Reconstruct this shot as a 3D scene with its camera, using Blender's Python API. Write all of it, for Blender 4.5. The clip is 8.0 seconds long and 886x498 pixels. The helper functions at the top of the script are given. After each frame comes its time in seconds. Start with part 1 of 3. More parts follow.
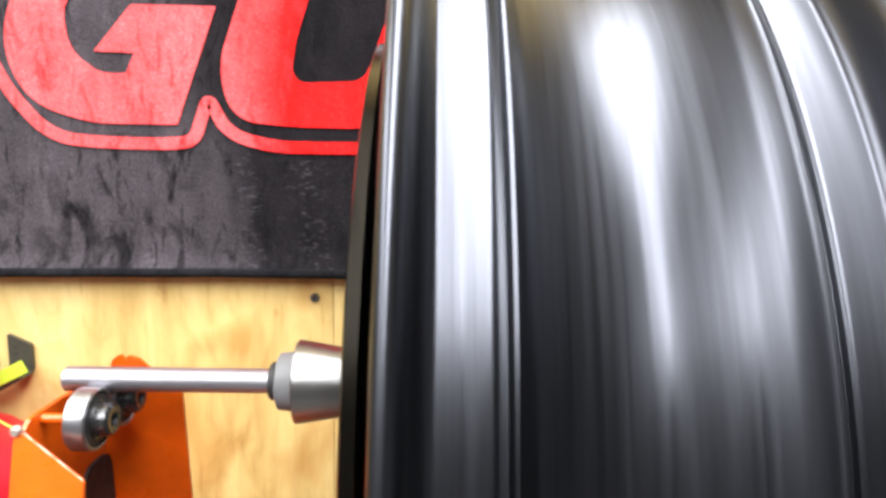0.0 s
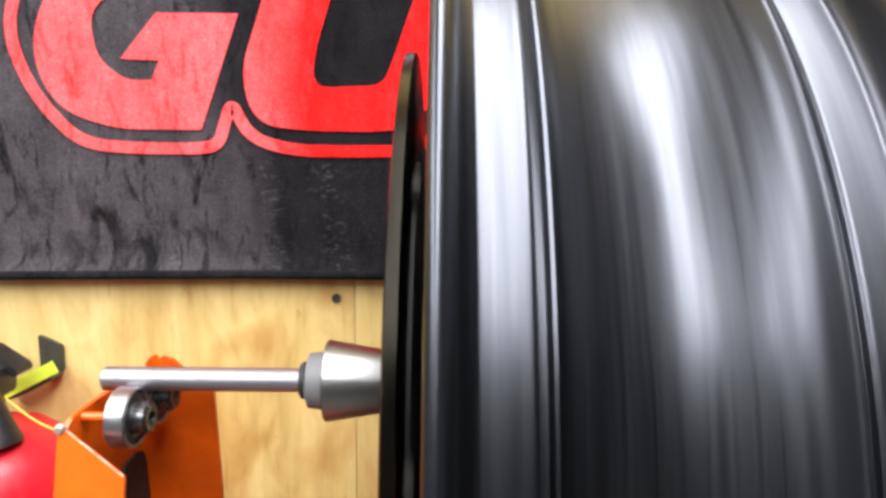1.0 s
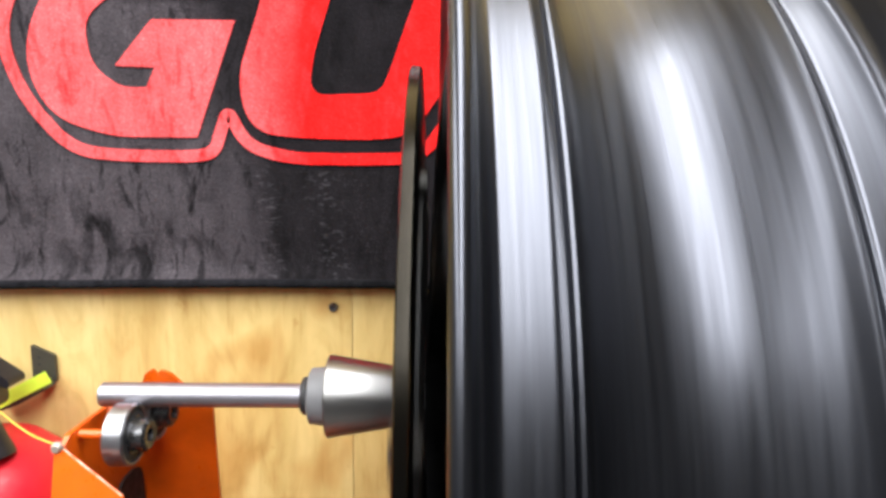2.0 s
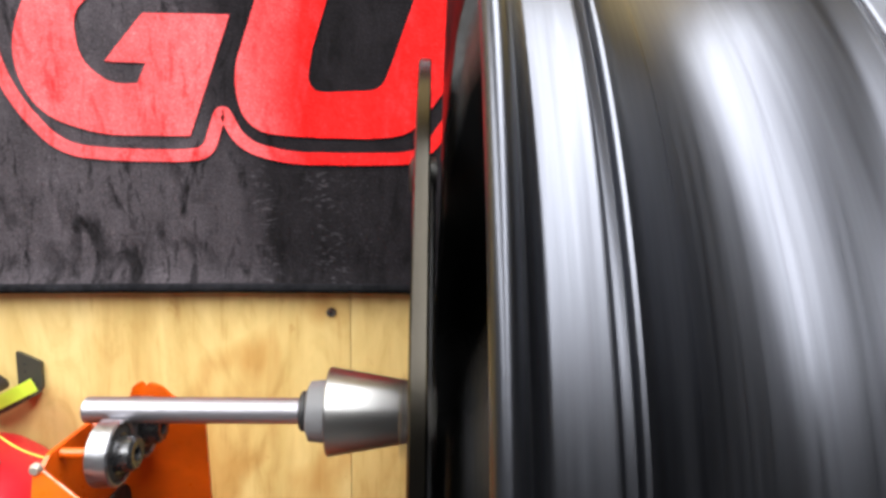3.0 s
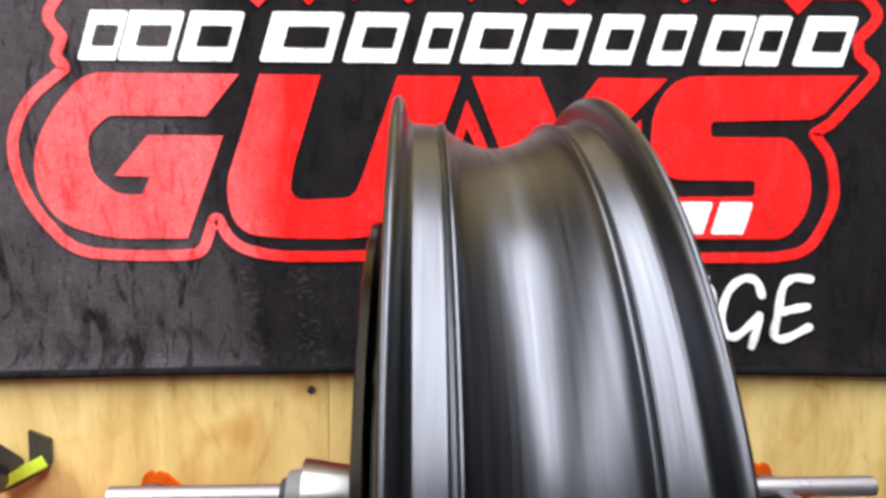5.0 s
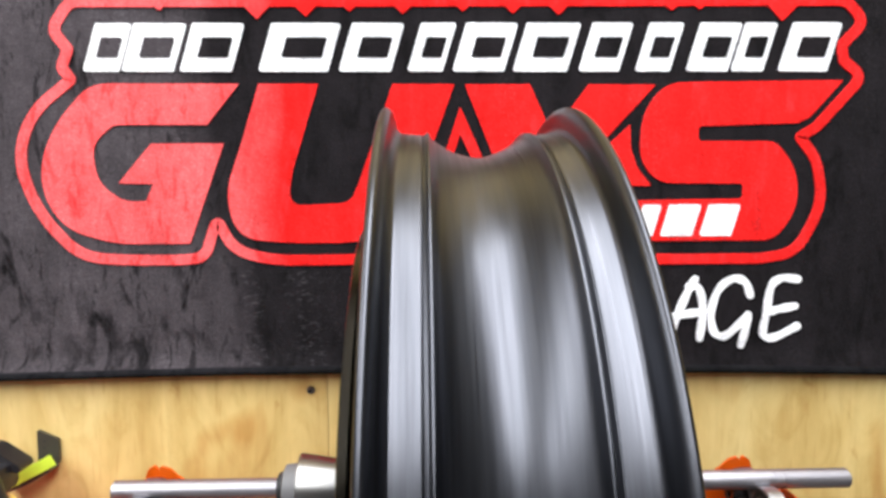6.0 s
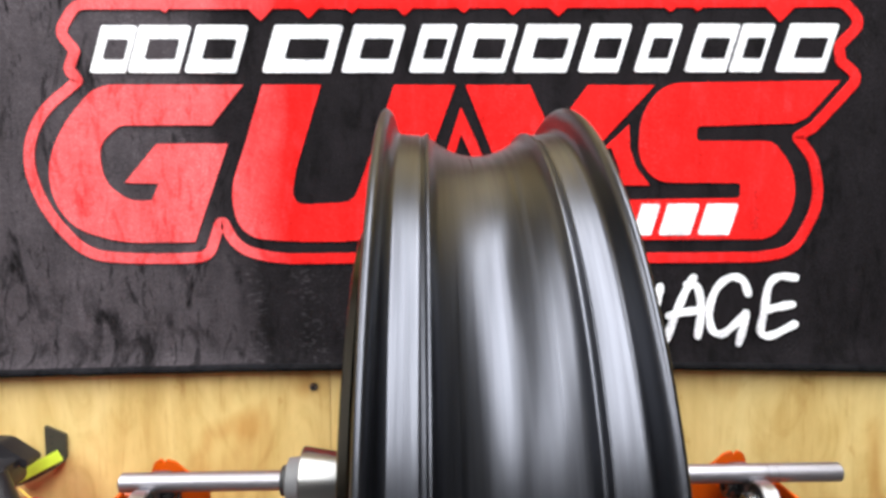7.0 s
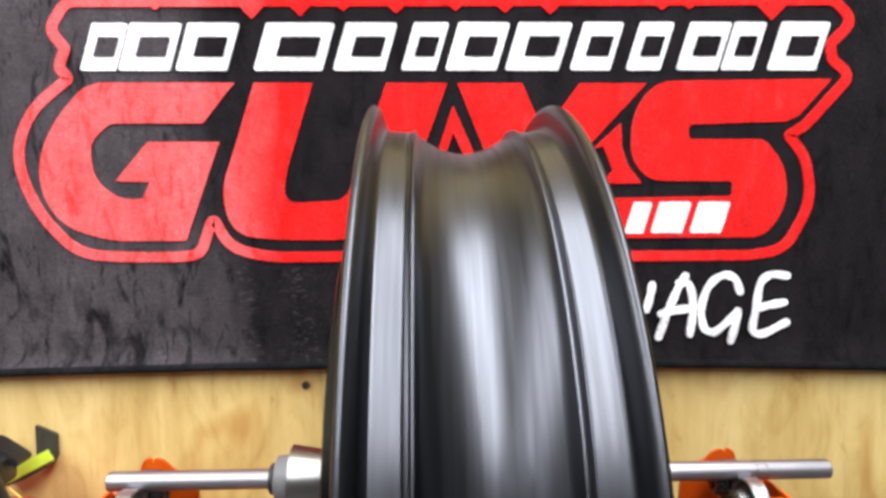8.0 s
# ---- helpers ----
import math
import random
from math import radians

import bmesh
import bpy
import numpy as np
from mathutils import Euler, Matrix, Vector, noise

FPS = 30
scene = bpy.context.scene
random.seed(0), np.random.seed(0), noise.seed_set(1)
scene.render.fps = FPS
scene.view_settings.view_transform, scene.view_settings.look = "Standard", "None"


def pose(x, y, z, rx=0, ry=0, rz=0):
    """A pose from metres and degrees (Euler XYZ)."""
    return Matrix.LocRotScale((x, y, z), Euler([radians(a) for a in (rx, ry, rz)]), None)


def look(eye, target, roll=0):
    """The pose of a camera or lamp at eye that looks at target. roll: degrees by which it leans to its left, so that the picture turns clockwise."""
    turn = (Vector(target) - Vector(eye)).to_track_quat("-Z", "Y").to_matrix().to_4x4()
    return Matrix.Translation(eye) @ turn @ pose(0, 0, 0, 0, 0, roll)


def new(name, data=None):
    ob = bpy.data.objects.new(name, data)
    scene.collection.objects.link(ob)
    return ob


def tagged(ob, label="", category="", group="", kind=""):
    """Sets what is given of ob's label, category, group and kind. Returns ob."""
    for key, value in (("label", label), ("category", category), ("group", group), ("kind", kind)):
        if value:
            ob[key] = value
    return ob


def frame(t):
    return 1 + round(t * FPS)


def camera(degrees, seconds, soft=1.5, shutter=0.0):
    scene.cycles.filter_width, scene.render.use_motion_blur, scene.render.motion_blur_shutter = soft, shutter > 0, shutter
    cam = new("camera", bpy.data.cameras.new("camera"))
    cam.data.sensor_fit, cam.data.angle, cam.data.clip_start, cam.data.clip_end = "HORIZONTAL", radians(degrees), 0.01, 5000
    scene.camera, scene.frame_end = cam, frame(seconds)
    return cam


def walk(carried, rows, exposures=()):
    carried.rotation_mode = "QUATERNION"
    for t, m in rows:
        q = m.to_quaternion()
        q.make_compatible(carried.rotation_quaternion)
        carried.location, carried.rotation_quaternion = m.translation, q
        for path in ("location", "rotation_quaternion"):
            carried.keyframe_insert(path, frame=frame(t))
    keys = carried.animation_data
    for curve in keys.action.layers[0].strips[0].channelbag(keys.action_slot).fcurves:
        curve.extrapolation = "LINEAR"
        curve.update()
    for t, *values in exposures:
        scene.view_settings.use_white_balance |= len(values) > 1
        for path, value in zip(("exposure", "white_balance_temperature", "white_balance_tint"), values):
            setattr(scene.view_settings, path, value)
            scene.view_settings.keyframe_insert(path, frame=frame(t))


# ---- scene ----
cam = camera(68.68, 8.0, 3.2, 0.5)
AXLE = 1.23          # height of the wheel's axle over the floor
# seconds, eye, yaw, pitch, lean
PATH = (
    (0, -0.0437, -0.3129, 1.3443, -1.25, -8.38, 1.14),
    (0.5, -0.0496, -0.3186, 1.3450, -0.76, -8.30, 0.60),
    (1, -0.0496, -0.3209, 1.3472, -0.09, -8.51, 0.58),
    (2.5, -0.0589, -0.3078, 1.3532, -1.15, -8.21, 0.75),
    (3, -0.0614, -0.2961, 1.3515, -1.25, -8.21, 0.83),
    (3.5, -0.0636, -0.2939, 1.3536, -1.47, -8.21, 0.82),
    (3.8, -0.0612, -0.3025, 1.3612, -1.76, -7.40, 0.85),
    (4, -0.0601, -0.3083, 1.3709, -2.09, -6.90, 0.58),
    (4.2, -0.0583, -0.3233, 1.3797, -2.16, -6.29, 0.42),
    (4.5, -0.0522, -0.3465, 1.3942, -2.20, -5.42, -0.14),
    (5, -0.0411, -0.3771, 1.4070, -2.32, -4.56, 0.20),
    (6.5, -0.0300, -0.3988, 1.4091, -1.70, -4.34, -0.36),
    (7, -0.0292, -0.4045, 1.4085, -1.58, -4.36, -0.22),
    (7.5, -0.0287, -0.4054, 1.4074, -1.58, -4.33, -0.33),
    (8, -0.0242, -0.4040, 1.4073, -1.86, -4.42, -0.25),
)


def aim(yaw, pitch):
    a, b = radians(yaw), radians(pitch)
    return Vector((-math.sin(a) * math.cos(b), math.cos(a) * math.cos(b), math.sin(b)))


walk(cam, [(t, look((x, y, z), Vector((x, y, z)) + aim(yaw, pitch), roll)) for t, x, y, z, yaw, pitch, roll in PATH],
     exposures=((0.0, 0.60), (0.2, 0.42), (1.0, 0.30), (3.5, 0.21), (4.0, 0.31), (4.2, 0.38), (4.35, 0.20), (4.5, 0.13), (4.75, 0.04), (5.0, -0.02), (8.0, -0.02)))

# ---- light ----
world = bpy.data.worlds.new("world")
scene.world = world
world.use_nodes = True
world.node_tree.nodes["Background"].inputs[0].default_value = (0.9, 0.95, 1.0, 1)
world.node_tree.nodes["Background"].inputs[1].default_value = 0.05
# place, width, length and watts of the ceiling panels
PANELS = ((0.24, -1.04, 0.65, 2.28, 58.0), (-1.25, -1.04, 1.00, 2.28, 58.0))
CEILING = 2.45
for px, py, wide, long, watts in PANELS:
    lamp = bpy.data.lights.new("panel_light", "AREA")
    lamp.shape, lamp.size, lamp.size_y = "RECTANGLE", wide - 0.03, long - 0.03
    lamp.energy, lamp.color = watts, (0.97, 0.98, 1.0)
    new("panel_light", lamp).matrix_world = pose(px, py, CEILING - 0.062)


# ---- materials ----
def nodes(name, rough=0.5, metal=0.0, colour=(0.5, 0.5, 0.5)):
    m = bpy.data.materials.new(name)
    m.use_nodes = True
    nt = m.node_tree
    b = nt.nodes["Principled BSDF"]
    b.inputs["Roughness"].default_value = rough
    b.inputs["Metallic"].default_value = metal
    b.inputs["Base Color"].default_value = (*colour, 1)
    return m, nt, b


def coord(nt, scale, kind="Object"):
    tc = nt.nodes.new("ShaderNodeTexCoord")
    mp = nt.nodes.new("ShaderNodeMapping")
    mp.inputs["Scale"].default_value = scale
    nt.links.new(tc.outputs[kind], mp.inputs[0])
    return mp.outputs[0]


def noisy(nt, vec, scale, detail=4, rough=0.55, distort=0.0):
    n = nt.nodes.new("ShaderNodeTexNoise")
    n.inputs["Scale"].default_value, n.inputs["Detail"].default_value = scale, detail
    n.inputs["Roughness"].default_value, n.inputs["Distortion"].default_value = rough, distort
    nt.links.new(vec, n.inputs["Vector"])
    return n.outputs["Fac"]


def ramp(nt, fac, stops):
    r = nt.nodes.new("ShaderNodeValToRGB")
    e = r.color_ramp.elements
    while len(e) < len(stops):
        e.new(0.5)
    for k, (p, c) in enumerate(stops):
        e[k].position, e[k].color = p, (*(c if len(c) == 3 else c * 3), 1)
    nt.links.new(fac, r.inputs[0])
    return r.outputs[0]


def mixed(nt, fac, a, b, mode="MIX"):
    n = nt.nodes.new("ShaderNodeMix")
    n.data_type, n.blend_type = "RGBA", mode
    for sock, v in ((n.inputs[0], fac), (n.inputs[6], a), (n.inputs[7], b)):
        if isinstance(v, (int, float)):
            sock.default_value = v
        elif isinstance(v, tuple):
            sock.default_value = (*v, 1)
        else:
            nt.links.new(v, sock)
    return n.outputs[2]


def bump(nt, b, height, strength, distance):
    n = nt.nodes.new("ShaderNodeBump")
    n.inputs["Strength"].default_value, n.inputs["Distance"].default_value = strength, distance
    nt.links.new(height, n.inputs["Height"])
    nt.links.new(n.outputs[0], b.inputs["Normal"])


def mat_plywood():
    m, nt, b = nodes("plywood", 0.55)
    info = nt.nodes.new("ShaderNodeObjectInfo")
    tc = nt.nodes.new("ShaderNodeTexCoord")
    add = nt.nodes.new("ShaderNodeVectorMath")
    add.operation = "MULTIPLY_ADD"
    add.inputs[1].default_value = (1, 1, 1)
    nt.links.new(tc.outputs["Object"], add.inputs[0])
    sc = nt.nodes.new("ShaderNodeVectorMath")
    sc.operation = "SCALE"
    sc.inputs[0].default_value = (3.1, 1.7, 5.3)
    nt.links.new(info.outputs["Random"], sc.inputs["Scale"])
    nt.links.new(sc.outputs[0], add.inputs[2])
    mp = nt.nodes.new("ShaderNodeMapping")
    mp.inputs["Scale"].default_value = (3.5, 1, 0.55)
    nt.links.new(add.outputs[0], mp.inputs[0])
    big = noisy(nt, mp.outputs[0], 3.0, 5, 0.55, 1.6)
    mp2 = nt.nodes.new("ShaderNodeMapping")
    mp2.inputs["Scale"].default_value = (14, 1, 1.3)
    nt.links.new(add.outputs[0], mp2.inputs[0])
    grain = noisy(nt, mp2.outputs[0], 6.0, 6, 0.65, 0.4)
    mp3 = nt.nodes.new("ShaderNodeMapping")
    mp3.inputs["Scale"].default_value = (1, 1, 0.5)
    nt.links.new(add.outputs[0], mp3.inputs[0])
    spots = noisy(nt, mp3.outputs[0], 16.0, 2, 0.5, 0.6)
    base = ramp(nt, big, ((0.25, (0.47, 0.320, 0.100)), (0.5, (0.61, 0.450, 0.168)), (0.75, (0.73, 0.590, 0.262))))
    g = ramp(nt, grain, ((0.30, (0.74, 0.66, 0.55)), (0.55, (1.0, 1.0, 1.0))))
    base = mixed(nt, 0.35, base, g, "MULTIPLY")
    st = ramp(nt, spots, ((0.58, (1.0, 1.0, 1.0)), (0.74, (0.70, 0.50, 0.30))))
    base = mixed(nt, 0.75, base, st, "MULTIPLY")
    mp4 = nt.nodes.new("ShaderNodeMapping")
    mp4.inputs["Scale"].default_value = (1, 1, 0.10)
    nt.links.new(add.outputs[0], mp4.inputs[0])
    fibre = noisy(nt, mp4.outputs[0], 190.0, 2, 0.6)
    dents = noisy(nt, mp3.outputs[0], 55.0, 3, 0.6, 0.8)
    fb = ramp(nt, fibre, ((0.28, (0.70, 0.55, 0.38)), (0.40, (1.0, 1.0, 1.0))))
    base = mixed(nt, 0.35, base, fb, "MULTIPLY")
    dn = ramp(nt, dents, ((0.66, (1.0, 1.0, 1.0)), (0.76, (0.72, 0.55, 0.36))))
    base = mixed(nt, 0.7, base, dn, "MULTIPLY")
    # handling smudges and paler scuffs
    mottle = noisy(nt, mp3.outputs[0], 24.0, 5, 0.62, 1.2)
    mo = ramp(nt, mottle, ((0.34, (0.84, 0.77, 0.66)), (0.48, (1.0, 1.0, 1.0)), (0.68, (1.10, 1.11, 1.16))))
    base = mixed(nt, 0.8, base, mo, "MULTIPLY")
    nt.links.new(base, b.inputs["Base Color"])
    bump(nt, b, grain, 0.25, 0.002)
    return m


def mat_towel(name, low, high, brushed_sheen, sheen=0.1, border=0.15, loop_glint=(0.0, 0.0, 0.0)):
    """Short woven pile; sheen of nap combed the other way painted lighter towards -x."""
    m, nt, b = nodes(name, 0.9)
    b.inputs["Specular IOR Level"].default_value = 0.06
    smear = noisy(nt, coord(nt, (1.6, 1, 0.55)), 22.0, 5, 0.62, 1.3)
    streaks = noisy(nt, coord(nt, (1, 1, 0.06)), 60.0, 3, 0.6, 0.3)
    broad = noisy(nt, coord(nt, (1, 1, 0.45)), 5.0, 3, 0.5, 0.6)
    pile = noisy(nt, coord(nt, (1, 1, 1)), 520.0, 2, 0.6)
    rows = noisy(nt, coord(nt, (0.5, 1, 1.6)), 170.0, 2, 0.6)
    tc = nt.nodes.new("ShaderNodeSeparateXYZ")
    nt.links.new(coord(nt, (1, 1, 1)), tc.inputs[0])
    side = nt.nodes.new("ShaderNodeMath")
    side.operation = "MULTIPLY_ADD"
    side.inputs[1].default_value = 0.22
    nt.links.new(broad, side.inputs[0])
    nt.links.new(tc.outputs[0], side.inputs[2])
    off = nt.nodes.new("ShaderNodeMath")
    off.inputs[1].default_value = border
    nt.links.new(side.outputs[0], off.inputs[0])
    # nap sheen as base colour: lighter tone on the -x side
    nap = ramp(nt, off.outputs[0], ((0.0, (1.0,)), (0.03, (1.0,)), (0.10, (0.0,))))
    base = mixed(nt, nap, high, brushed_sheen)
    dark = ramp(nt, smear, ((0.31, (1.0,)), (0.44, (0.0,))))
    base = mixed(nt, dark, base, low)
    fine = noisy(nt, coord(nt, (2.2, 1, 0.7)), 45.0, 4, 0.65, 0.8)
    fd = ramp(nt, fine, ((0.33, (0.7,)), (0.44, (0.0,))))
    base = mixed(nt, fd, base, low)
    # the nap is rubbed flat in patches along the lower edge
    low_edge = ramp(nt, tc.outputs[2], ((0.0, (1.0,)), (0.055, (0.8,)), (0.105, (0.0,))))
    rub = noisy(nt, coord(nt, (1.5, 1, 0.7)), 26.0, 4, 0.62, 0.7)
    rubbed = mixed(nt, 1.0, low_edge, ramp(nt, rub, ((0.38, (0.75,)), (0.50, (0.0,)))), "MULTIPLY")
    base = mixed(nt, rubbed, base, low)
    thin = ramp(nt, streaks, ((0.30, (0.62,)), (0.52, (1.0,))))
    base = mixed(nt, 0.55, base, thin, "MULTIPLY")
    fl = ramp(nt, pile, ((0.25, (0.55,)), (0.60, (1.15,)), (0.80, (2.2,))))
    base = mixed(nt, 0.8, base, fl, "MULTIPLY")
    cloud = noisy(nt, coord(nt, (1, 1, 0.7)), 34.0, 4, 0.6, 0.5)
    cl = ramp(nt, cloud, ((0.32, (0.72,)), (0.68, (1.28,))))
    base = mixed(nt, 0.7, base, cl, "MULTIPLY")
    # glints on worn pile, painted in as pale flecks of colour
    worn = noisy(nt, coord(nt, (1, 1, 0.12)), 26.0, 2, 0.5, 0.4)
    glint = noisy(nt, coord(nt, (1, 1, 2.4)), 330.0, 2, 0.7)
    where = ramp(nt, worn, ((0.56, (0.0,)), (0.66, (1.0,))))
    spark = ramp(nt, glint, ((0.60, (0.0,)), (0.68, (1.0,))))
    flecks = mixed(nt, 1.0, where, spark, "MULTIPLY")
    # glints of pulled loops, painted into the colour in two upright bands
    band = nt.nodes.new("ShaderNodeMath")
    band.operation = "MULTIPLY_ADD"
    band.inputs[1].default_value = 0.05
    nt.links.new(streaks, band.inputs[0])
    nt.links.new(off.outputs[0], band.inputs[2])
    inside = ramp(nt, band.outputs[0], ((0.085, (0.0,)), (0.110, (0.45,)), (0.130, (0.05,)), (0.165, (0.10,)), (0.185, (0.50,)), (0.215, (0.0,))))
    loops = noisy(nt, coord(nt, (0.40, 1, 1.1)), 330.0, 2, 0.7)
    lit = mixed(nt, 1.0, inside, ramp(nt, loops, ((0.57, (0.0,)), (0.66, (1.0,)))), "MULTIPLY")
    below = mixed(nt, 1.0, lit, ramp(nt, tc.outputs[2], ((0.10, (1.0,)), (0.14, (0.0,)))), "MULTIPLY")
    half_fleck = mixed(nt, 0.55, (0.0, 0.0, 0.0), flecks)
    base = mixed(nt, half_fleck, base, brushed_sheen)
    base = mixed(nt, below, base, mixed(nt, 1.0, base, loop_glint, "ADD"))
    rw = ramp(nt, rows, ((0.3, (0.85,)), (0.7, (1.15,))))
    base = mixed(nt, 0.6, base, rw, "MULTIPLY")
    nt.links.new(base, b.inputs["Base Color"])
    b.inputs["Sheen Weight"].default_value = sheen
    b.inputs["Sheen Roughness"].default_value = 0.5
    bump(nt, b, pile, 0.7, 0.0015)
    return m


def mat_rim():
    """Satin black anodised alloy, with fine turned rings."""
    m, nt, b = nodes("black_alloy", 0.3, 1.0, (0.06, 0.062, 0.07))
    rings = noisy(nt, coord(nt, (1, 0.015, 0.015)), 420.0, 3, 0.7)
    lines = noisy(nt, coord(nt, (1, 0.03, 0.03)), 900.0, 3, 0.75)
    streak = noisy(nt, coord(nt, (1, 0.12, 0.12)), 110.0, 4, 0.65)
    r = ramp(nt, rings, ((0.3, (0.27,)), (0.7, (0.40,))))
    nt.links.new(r, b.inputs["Roughness"])
    c = ramp(nt, streak, ((0.35, (0.050, 0.052, 0.060)), (0.65, (0.073, 0.076, 0.087))))
    fine = ramp(nt, lines, ((0.32, (0.82,)), (0.62, (1.06,))))
    nt.links.new(mixed(nt, 0.8, c, fine, "MULTIPLY"), b.inputs["Base Color"])
    bump(nt, b, rings, 0.03, 0.0004)
    return m


def mat_plain(name, colour, rough, metal=0.0, vary=0.12, scale=30.0, fine=250.0, relief=0.08, coat=0.0):
    m, nt, b = nodes(name, rough, metal, colour)
    n = noisy(nt, coord(nt, (1, 1, 1)), scale, 4)
    f = noisy(nt, coord(nt, (1, 1, 1)), fine, 3)
    lo, hi = tuple(c * (1 - vary) for c in colour), tuple(min(1, c * (1 + vary)) for c in colour)
    nt.links.new(ramp(nt, n, ((0.3, lo), (0.7, hi))), b.inputs["Base Color"])
    nt.links.new(ramp(nt, f, ((0.3, (rough * 0.8,)), (0.7, (min(1, rough * 1.25),)))), b.inputs["Roughness"])
    b.inputs["Coat Weight"].default_value = coat
    bump(nt, b, f, relief, 0.0008)
    return m


def mat_turned(name, colour, rough):
    m, nt, b = nodes(name, rough, 1.0, colour)
    rings = noisy(nt, coord(nt, (1, 0.03, 0.03)), 1400.0, 2, 0.6)
    nt.links.new(ramp(nt, rings, ((0.3, (rough * 0.88,)), (0.7, (rough * 1.12,)))), b.inputs["Roughness"])
    return m


PLY = mat_plywood()
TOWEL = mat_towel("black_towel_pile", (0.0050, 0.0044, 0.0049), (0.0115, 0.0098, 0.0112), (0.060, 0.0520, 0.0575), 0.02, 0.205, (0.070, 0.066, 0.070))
HEM = mat_towel("towel_hem", (0.005, 0.005, 0.006), (0.009, 0.009, 0.010), (0.012, 0.012, 0.014), 0.0)
RED_PRINT = mat_towel("red_towel_print", (0.72, 0.028, 0.030), (0.76, 0.013, 0.012), (0.86, 0.110, 0.115), 0.05)
WHITE_PRINT = mat_towel("white_towel_print", (0.76, 0.77, 0.80), (0.86, 0.87, 0.90), (0.88, 0.88, 0.90), 0.0)
RIM = mat_rim()
DISC_STEEL = mat_plain("dark_disc_steel", (0.030, 0.027, 0.022), 0.22, 1.0)
HUB_BLACK = mat_plain("black_hub_paint", (0.006, 0.006, 0.007), 0.6)
ROD_STEEL = mat_turned("ground_steel", (0.35, 0.34, 0.37), 0.46)
CONE_ALLOY = mat_turned("turned_aluminium", (0.29, 0.285, 0.28), 0.33)
GREY_RING = mat_plain("grey_plastic_ring", (0.13, 0.13, 0.135), 0.5)
RUBBER = mat_plain("black_rubber", (0.015, 0.015, 0.016), 0.55)
ORANGE = mat_plain("orange_powder_coat", (0.62, 0.090, 0.002), 0.34, 0.0, 0.25, 30.0, 300.0, 0.05, 0.15)
BARE = mat_plain("bare_steel_edge", (0.50, 0.44, 0.38), 0.5, 0.8)
BEARING = mat_plain("bearing_steel", (0.38, 0.38, 0.40), 0.38, 1.0)
BOBBIN = mat_plain("dull_steel", (0.05, 0.048, 0.045), 0.45, 0.8)
DARK_STEEL = mat_plain("oiled_dark_steel", (0.15, 0.15, 0.155), 0.26, 0.95)
EXT_RED = mat_plain("red_enamel", (0.60, 0.008, 0.022), 0.42, 0.0, 0.08, 12.0, 200.0, 0.03, 0.1)
BLACK_PLASTIC = mat_plain("black_plastic", (0.013, 0.012, 0.014), 0.36)
BRACKET = mat_plain("dark_bracket_steel", (0.07, 0.066, 0.05), 0.45, 0.5)
LIME = mat_plain("lime_plastic", (0.60, 0.84, 0.06), 0.5)
YELLOW = mat_plain("yellow_cord", (0.62, 0.42, 0.05), 0.6)
WHITE_PAINT = mat_plain("white_paint", (0.78, 0.78, 0.76), 0.6, 0.0, 0.04, 3.0, 80.0, 0.1)
GREY_PAINT = mat_plain("pale_grey_paint", (0.68, 0.68, 0.68), 0.7, 0.0, 0.08, 3.0, 80.0, 0.1)
DARK_WALL = mat_plain("dark_grey_paint", (0.17, 0.17, 0.18), 0.7, 0.0, 0.1, 3.0, 80.0, 0.1)
CONCRETE = mat_plain("grey_concrete", (0.14, 0.135, 0.13), 0.75, 0.0, 0.2, 4.0, 60.0, 0.3)
BENCH_WOOD = mat_plain("dark_bench_wood", (0.045, 0.035, 0.028), 0.55, 0.0, 0.2, 9.0, 120.0, 0.2)
GLOW, _nt, _b = nodes("panel_glow", 0.4)
_b.inputs["Emission Color"].default_value = (0.97, 0.98, 1.0, 1)
_b.inputs["Emission Strength"].default_value = 3.0


# ---- mesh tools ----
from mathutils.geometry import tessellate_polygon


def part(name, bm, material, parent=None, label="", smooth=False):
    bmesh.ops.recalc_face_normals(bm, faces=bm.faces)
    me = bpy.data.meshes.new(name)
    bm.to_mesh(me)
    bm.free()
    me.materials.append(material)
    if smooth:
        me.shade_smooth()
        me.set_sharp_from_angle(angle=radians(38))
    ob = new(name, me)
    if parent:
        ob.parent = parent
    if label:
        ob["label"] = label
    return ob


def thing(name, m, label, category, group="", kind=""):
    ob = new(name)
    ob.matrix_world = m
    ob.empty_display_size = 0.05
    return tagged(ob, label, category, group, kind)


def box(bm, x0, x1, y0, y1, z0, z1, bevel=0.0):
    r = bmesh.ops.create_cube(bm, size=1.0, matrix=Matrix.Translation(((x0 + x1) / 2, (y0 + y1) / 2, (z0 + z1) / 2)) @ Matrix.Diagonal((x1 - x0, y1 - y0, z1 - z0, 1)))
    if bevel:
        es = {e for v in r["verts"] for e in v.link_edges}
        bmesh.ops.bevel(bm, geom=list(es), offset=bevel, segments=2, affect="EDGES", profile=0.6)
    return bm


